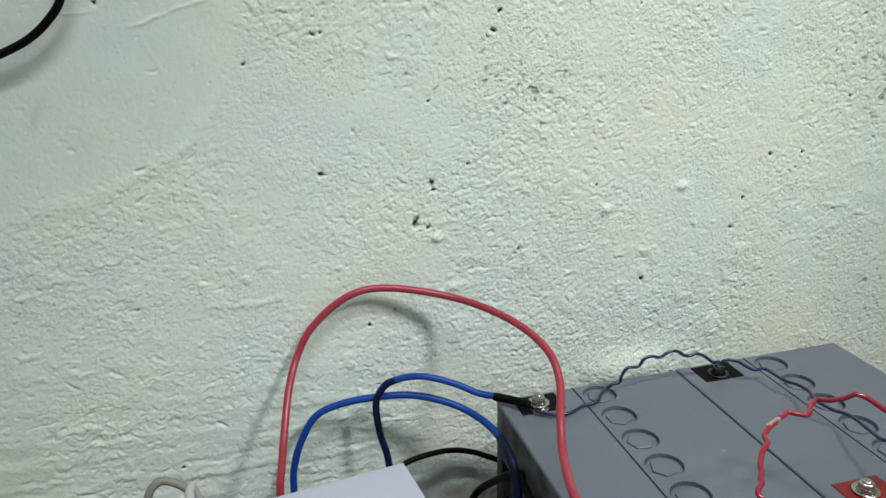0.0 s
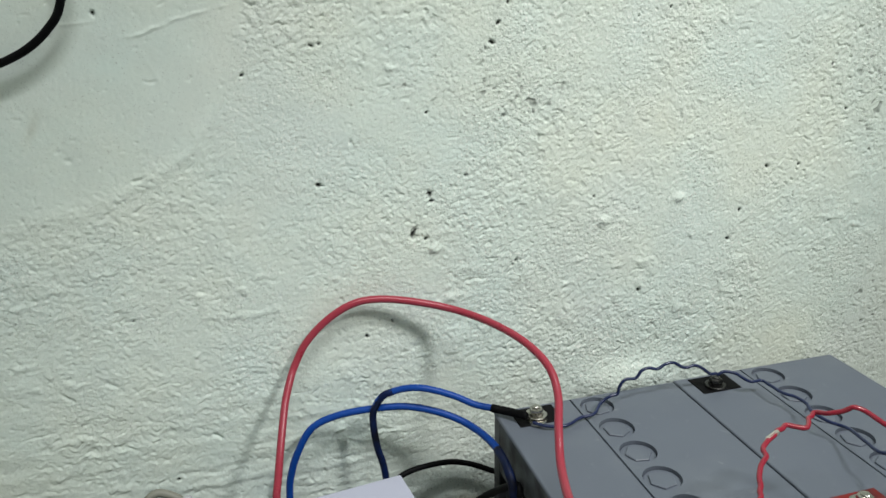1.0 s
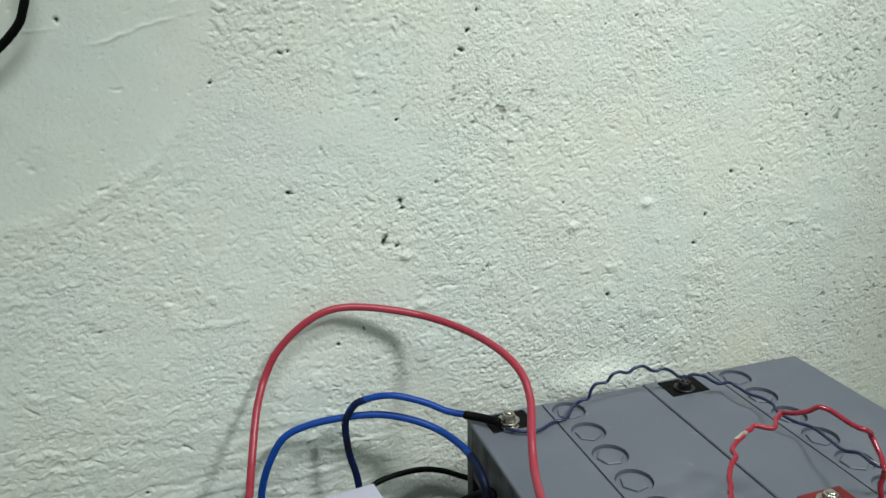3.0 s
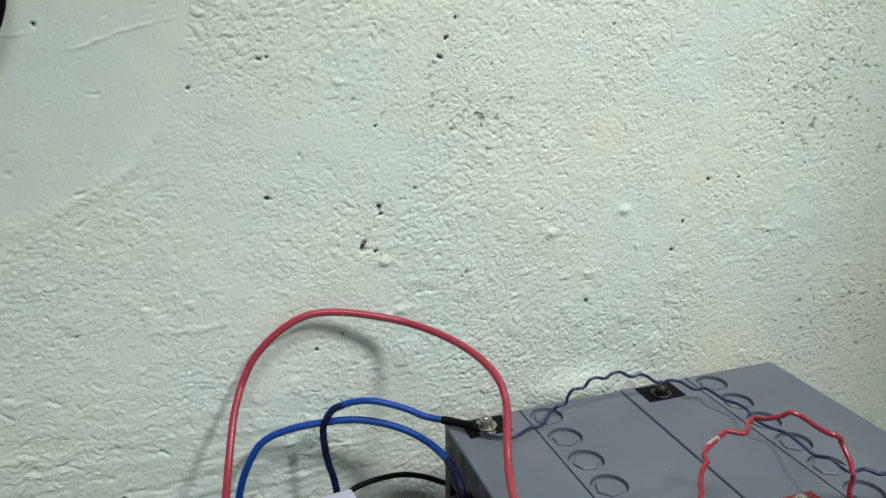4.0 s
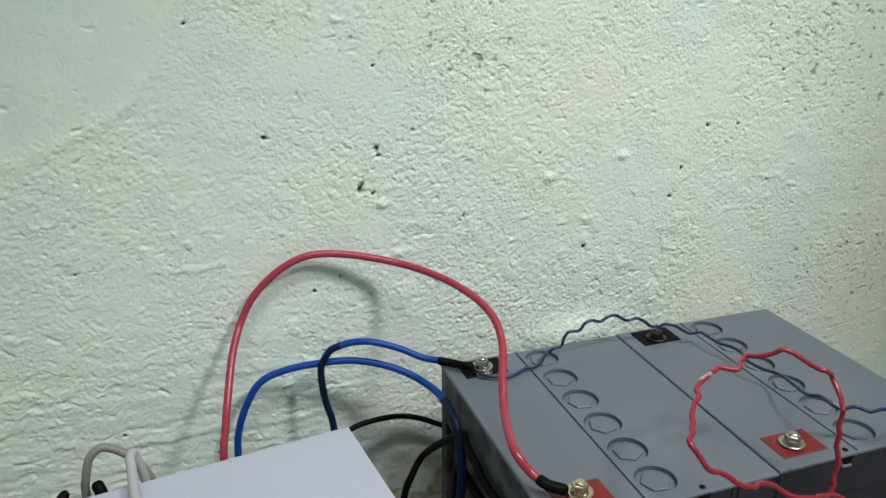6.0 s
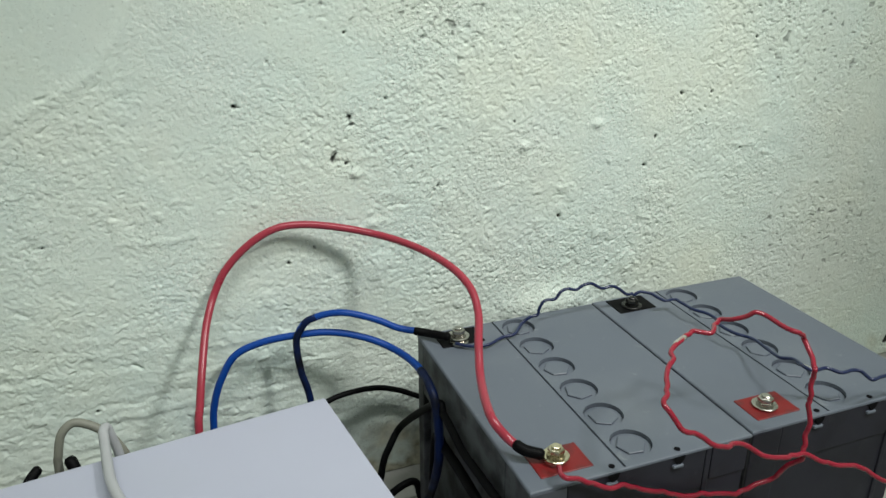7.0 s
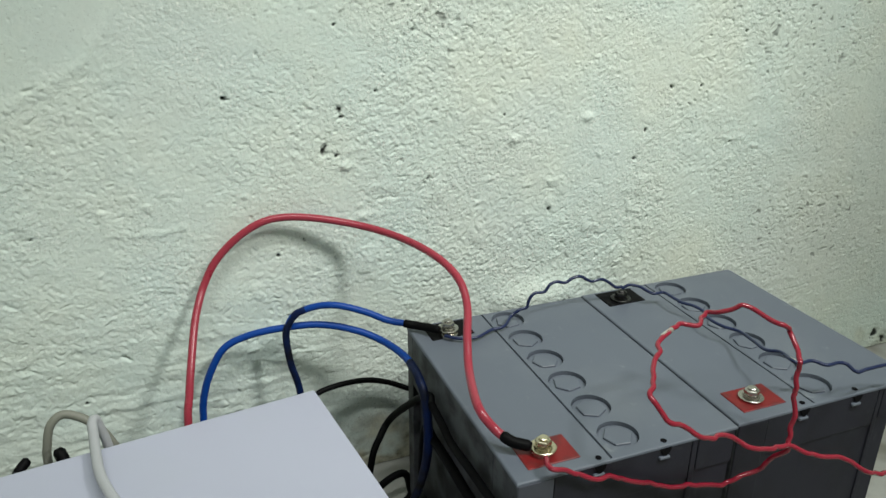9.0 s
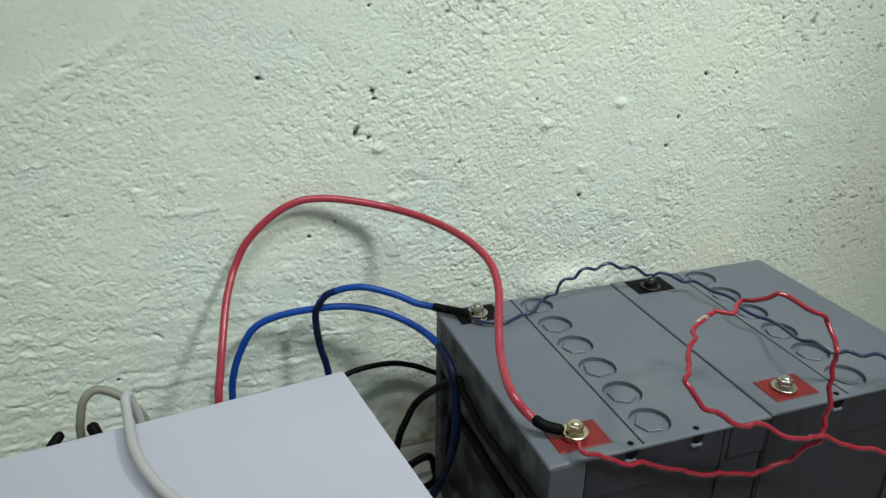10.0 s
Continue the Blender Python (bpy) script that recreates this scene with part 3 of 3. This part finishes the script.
red, o = cable("red_cable", ((-0.1709, -0.0230, 0.0420), (-0.1721, -0.0218, 0.1012), (-0.1706, -0.0155, 0.1358), (-0.1675, -0.0080, 0.1504), (-0.1644, 0.0008, 0.1639), (-0.1572, 0.0231, 0.1883), (-0.1520, 0.0338, 0.2010),
               (-0.1457, 0.0426, 0.2125), (-0.1356, 0.0465, 0.2282), (-0.1194, 0.0475, 0.2435), (-0.1010, 0.0475, 0.2539), (-0.0826, 0.0463, 0.2570), (-0.0569, 0.0425, 0.2541),
               (-0.0234, 0.0325, 0.2467), (-0.0003, 0.0047, 0.2436), (0.0150, -0.0259, 0.2391), (0.0229, -0.0492, 0.2305), (0.0223, -0.0675, 0.2183), (0.0135, -0.0895, 0.2052), (0.0059, -0.1117, 0.1930), (-0.0040, -0.1497, 0.1927), (0.0024, -0.1610, 0.1825), (0.0083, -0.1696, 0.1790)), 0.0029,
               RED_PVC, "thick red plastic power cable arching from the wall to a battery", 14)
lug(red, o, (0.0056, -0.1665, 0.1806), (0.0093, -0.1706, 0.1786), (0.0179, -0.1749, 0.1765), 0.0035, STEEL, (0.0263, -0.1762, 0.1710))
blue, o = cable("blue_cable", ((-0.0793, 0.0175, 0.0208), (-0.0815, 0.0212, 0.0825), (-0.0843, 0.0225, 0.1198), (-0.0887, 0.0250, 0.1402), (-0.0905, 0.0275, 0.1596), (-0.0893, 0.0275, 0.1720),
               (-0.0824, 0.0262, 0.1835), (-0.0675, 0.0212, 0.1902), (-0.0516, 0.0138, 0.1920), (-0.0303, 0.0088, 0.1847), (-0.0149, 0.0015, 0.1782), (-0.0005, -0.0064, 0.1764)), 0.0027,
               BLUE_PVC, "blue plastic power cable looping to a black battery terminal")
lug(blue, o, (-0.0032, -0.0050, 0.1766), (0.0066, -0.0108, 0.1755), (0.0169, -0.0233, 0.1770), 0.0033, STEEL, (0.0257, -0.0246, 0.1710))
# a thin dark tube over the loop's lower bend paints its shade
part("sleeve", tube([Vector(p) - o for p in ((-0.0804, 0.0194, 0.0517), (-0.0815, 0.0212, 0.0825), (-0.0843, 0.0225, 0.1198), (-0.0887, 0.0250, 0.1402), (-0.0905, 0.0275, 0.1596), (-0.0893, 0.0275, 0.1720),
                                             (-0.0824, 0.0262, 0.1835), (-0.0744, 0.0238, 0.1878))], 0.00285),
     NAVY_SHADE, blue, "dark navy stretch of the cable, shade in its colour", True)
HANG = ((-0.1560, 0.0250, 0.0208), (-0.1599, 0.0300, 0.0719), (-0.1593, 0.0350, 0.1033), (-0.1565, 0.0363, 0.1208), (-0.1497, 0.0375, 0.1392), (-0.1376, 0.0387, 0.1576),
        (-0.1193, 0.0375, 0.1658), (-0.0940, 0.0325, 0.1704), (-0.0647, 0.0250, 0.1721), (-0.0384, 0.0162, 0.1667), (-0.0191, 0.0032, 0.1597), (-0.0090, -0.0236, 0.1577),
        (-0.0090, -0.0543, 0.1569), (-0.0080, -0.0646, 0.1445), (-0.0080, -0.0704, 0.1229), (-0.0090, -0.0698, 0.0965), (-0.0074, -0.0450, 0.0479), (-0.0126, -0.0250, 0.0063), (-0.0192, -0.0125, 0.0040))
hanging, o = cable("blue_cable", HANG, 0.0029,
               BLUE_PVC, "blue plastic power cable hanging down a battery's side")
# the shade down the battery's side, painted as a darker tube
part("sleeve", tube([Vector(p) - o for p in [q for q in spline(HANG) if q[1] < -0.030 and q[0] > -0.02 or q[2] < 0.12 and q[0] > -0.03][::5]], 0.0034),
     NAVY_SHADE, hanging, "dark navy stretch of the cable, shade in its colour", True)
cable("black_cable", ((-0.0975, 0.0175, 0.0522), (-0.0878, 0.0225, 0.0928), (-0.0722, 0.0275, 0.1054), (-0.0543, 0.0325, 0.1076), (-0.0276, 0.0400, 0.1031), (-0.0064, 0.0425, 0.0953), (0.0148, 0.0425, 0.0835), (0.0443, 0.0413, 0.0676)),
      0.0024, BLACK_PVC, "black cable arching along the foot of the wall")
cable("black_cable", ((-0.0371, -0.0050, 0.0040), (-0.0378, -0.0038, 0.0236), (-0.0320, 0.0000, 0.0530), (-0.0246, 0.0050, 0.0655), (-0.0112, 0.0088, 0.0824), (-0.0045, -0.0553, 0.1419), (-0.0045, -0.0696, 0.1423), (-0.0045, -0.0899, 0.1395), (-0.0045, -0.1081, 0.1362), (-0.0045, -0.1393, 0.1387), (-0.0045, -0.1649, 0.1406), (-0.0045, -0.1905, 0.1423)),
      0.0030, BLACK_PVC, "black cable looping up along a battery's side")
cable("black_cable", ((-0.0050, -0.0483, 0.0635), (-0.0050, -0.0520, 0.0950), (-0.0045, -0.0575, 0.1152), (-0.0045, -0.0695, 0.1145), (-0.0045, -0.0990, 0.1161), (-0.0045, -0.1347, 0.1161), (-0.0045, -0.1594, 0.1177)),
      0.0036, BLACK_PVC, "black cable lying along a battery's side")
cable("black_cable", ((-0.3364, 0.0500, 0.4365), (-0.3205, 0.0480, 0.4398), (-0.3085, 0.0470, 0.4430), (-0.2905, 0.0470, 0.4513), (-0.2765, 0.0470, 0.4626), (-0.2666, 0.0470, 0.4769), (-0.2629, 0.0480, 0.5033), (-0.2670, 0.0490, 0.5934), (-0.2690, 0.0500, 0.7439)),
      0.0026, BLACK_PVC, "black cable hanging high on the wall")
cable("grey_cable", ((-0.2685, -0.0050, 0.0482), (-0.2658, -0.0025, 0.1153), (-0.2641, -0.0025, 0.1285), (-0.2602, 0.0000, 0.1424), (-0.2532, 0.0025, 0.1481), (-0.2461, 0.0025, 0.1470), (-0.2360, 0.0000, 0.1411), (-0.2259, -0.0050, 0.1305),
               (-0.2194, -0.0075, 0.1093), (-0.2184, -0.0075, 0.0581)), 0.0030, GREY_PVC_SHADE, "grey plastic cable bent over behind the inverter, shade in its colour")
cable("grey_cable", ((-0.2208, -0.0125, 0.0692), (-0.2250, -0.0125, 0.1244), (-0.2273, -0.0125, 0.1388), (-0.2296, -0.0137, 0.1502), (-0.2314, -0.0187, 0.1505), (-0.2304, -0.0305, 0.1490), (-0.2282, -0.0532, 0.1495), (-0.2250, -0.0771, 0.1505),
               (-0.2186, -0.0992, 0.1505), (-0.2106, -0.1167, 0.1490), (-0.2013, -0.1312, 0.1470), (-0.1863, -0.1553, 0.1438), (-0.1803, -0.1887, 0.1433)), 0.0033, GREY_PVC, "grey plastic cable lying over the inverter's cover")
cable("black_cable", ((-0.0500, -0.0093, 0.0040), (-0.0312, -0.0019, 0.0180), (-0.0166, -0.0003, 0.0270), (-0.0037, 0.0014, 0.0270), (0.0007, 0.0014, 0.0120), (-0.0014, -0.0043, 0.0050), (-0.0258, -0.0195, 0.0050), (-0.0477, -0.0584, 0.0050)), 0.0032, BLACK_PVC, "thick black cable bunched on the floor")
cable("black_plug", ((-0.2899, -0.0175, 0.1016), (-0.2841, -0.0137, 0.1172), (-0.2791, -0.0087, 0.1220), (-0.2776, -0.0075, 0.1228)), 0.0035, BLACK_PVC, "dark plug on a lead behind the inverter")
cable("black_plug", ((-0.2498, -0.0175, 0.1011), (-0.2541, -0.0125, 0.1207), (-0.2566, -0.0087, 0.1263)), 0.0042, BLACK_PVC, "black plug on a lead behind the inverter")
cable("navy_wire", ((0.0212, -0.0291, 0.1735), (0.0298, -0.0367, 0.1735), (0.0428, -0.0395, 0.1735), (0.0578, -0.0329, 0.1735), (0.0693, -0.0313, 0.1735), (0.0812, -0.0200, 0.1750),
               (0.0886, -0.0200, 0.1792), (0.0947, -0.0200, 0.1802), (0.0964, -0.0200, 0.1863), (0.1007, -0.0200, 0.1916), (0.1099, -0.0200, 0.1915), (0.1147, -0.0200, 0.1971),
               (0.1208, -0.0200, 0.1986), (0.1287, -0.0200, 0.1964), (0.1348, -0.0200, 0.1994), (0.1427, -0.0200, 0.1996), (0.1528, -0.0200, 0.1936), (0.1619, -0.0200, 0.1941),
               (0.1694, -0.0200, 0.1904), (0.1773, -0.0200, 0.1841), (0.1829, -0.0200, 0.1837)), 0.0013, NAVY_WIRE, "thin wavy navy wire between two battery terminals", 8, 0.0012)
trailing, o = cable("navy_wire", ((0.1853, -0.0185, 0.1810), (0.1906, -0.0201, 0.1840), (0.1979, -0.0244, 0.1833), (0.1998, -0.0301, 0.1825), (0.2032, -0.0373, 0.1817), (0.2131, -0.0370, 0.1810),
               (0.2140, -0.0458, 0.1814), (0.2149, -0.0596, 0.1819), (0.2194, -0.0682, 0.1823), (0.2201, -0.0794, 0.1827), (0.2157, -0.0903, 0.1831), (0.2168, -0.1056, 0.1836),
               (0.2227, -0.1175, 0.1840), (0.2168, -0.1385, 0.1880), (0.2108, -0.1559, 0.1920), (0.2124, -0.1667, 0.1960), (0.2061, -0.1829, 0.2000), (0.2102, -0.1865, 0.1991),
               (0.2208, -0.1858, 0.1982), (0.2268, -0.1924, 0.1973), (0.2376, -0.1918, 0.1964), (0.2428, -0.1943, 0.1956), (0.2425, -0.2029, 0.1947), (0.2532, -0.2016, 0.1938),
               (0.2756, -0.2015, 0.1929), (0.2871, -0.2063, 0.1920)), 0.0013, NAVY_WIRE, "thin wavy navy wire trailing across a battery lid", 8, 0.0012)
# a white glint put in as a short pale piece
part("glint_piece", tube([Vector(p) - o for p in ((0.2074, -0.1797, 0.1992), (0.2077, -0.1844, 0.1996), (0.2102, -0.1865, 0.1991))], 0.0016, 8, 0.0012), GLINT_METAL, trailing, "short pale metal piece for a glint", True)
cable("red_wire", ((0.0214, -0.1891, 0.1770), (0.0197, -0.2005, 0.1787), (0.0283, -0.2005, 0.1747), (0.0404, -0.2005, 0.1675), (0.0508, -0.2005, 0.1620), (0.0609, -0.2005, 0.1609),
               (0.0741, -0.2005, 0.1537), (0.0896, -0.2005, 0.1474), (0.1059, -0.2005, 0.1391), (0.1195, -0.2005, 0.1370), (0.1387, -0.2005, 0.1309), (0.1507, -0.2005, 0.1289),
               (0.1602, -0.2020, 0.1335), (0.1699, -0.2060, 0.1376), (0.1724, -0.2090, 0.1456), (0.1739, -0.2130, 0.1537), (0.1756, -0.2202, 0.1630), (0.1769, -0.2183, 0.1700),
               (0.1789, -0.2165, 0.1790), (0.1794, -0.2164, 0.1860), (0.1789, -0.2136, 0.1960), (0.1789, -0.2133, 0.2040), (0.1799, -0.2119, 0.2150), (0.1788, -0.2133, 0.2220)), 0.0016, RED_WIRE, "thin wavy red wire sagging in front of the batteries", 8, 0.0012, 0.0006)
looped, o = cable("red_wire", ((0.1798, -0.2123, 0.2220), (0.1827, -0.2023, 0.2280), (0.1832, -0.1962, 0.2340), (0.1759, -0.1991, 0.2400), (0.1711, -0.1919, 0.2410), (0.1696, -0.1834, 0.2420),
               (0.1687, -0.1765, 0.2430), (0.1637, -0.1744, 0.2440), (0.1614, -0.1702, 0.2400), (0.1554, -0.1649, 0.2360), (0.1525, -0.1567, 0.2320), (0.1419, -0.1645, 0.2322),
               (0.1362, -0.1690, 0.2324), (0.1306, -0.1666, 0.2326), (0.1256, -0.1645, 0.2328), (0.1155, -0.1696, 0.2330), (0.1068, -0.1731, 0.2323), (0.1013, -0.1769, 0.2315),
               (0.0980, -0.1828, 0.2308), (0.0936, -0.1880, 0.2300), (0.0896, -0.1906, 0.2285), (0.0831, -0.1974, 0.2270), (0.0793, -0.2048, 0.2255), (0.0716, -0.2129, 0.2240),
               (0.0730, -0.2176, 0.2200), (0.0749, -0.2201, 0.2160), (0.0766, -0.2238, 0.2120), (0.0850, -0.2249, 0.2080), (0.0912, -0.2252, 0.2040), (0.0962, -0.2274, 0.2000),
               (0.1044, -0.2280, 0.1960), (0.1180, -0.2232, 0.1915), (0.1271, -0.2225, 0.1870), (0.1327, -0.2245, 0.1825), (0.1419, -0.2274, 0.1780), (0.1560, -0.2251, 0.1730),
               (0.1738, -0.2217, 0.1680), (0.1840, -0.2246, 0.1626), (0.1973, -0.2269, 0.1573), (0.2153, -0.2286, 0.1519), (0.2238, -0.2324, 0.1465), (0.2325, -0.2351, 0.1411),
               (0.2449, -0.2346, 0.1358), (0.2660, -0.2335, 0.1304), (0.2867, -0.2378, 0.1250)), 0.0016, RED_WIRE, "thin wavy red wire looped over the batteries", 8, 0.0012, 0.0006)
part("glint_piece", tube([Vector(p) - o for p in ((0.1165, -0.1691, 0.2330), (0.1107, -0.1715, 0.2326), (0.1072, -0.1729, 0.2323))], 0.0018, 8, 0.0012), GLINT_METAL, looped, "short pale metal piece for a glint", True)
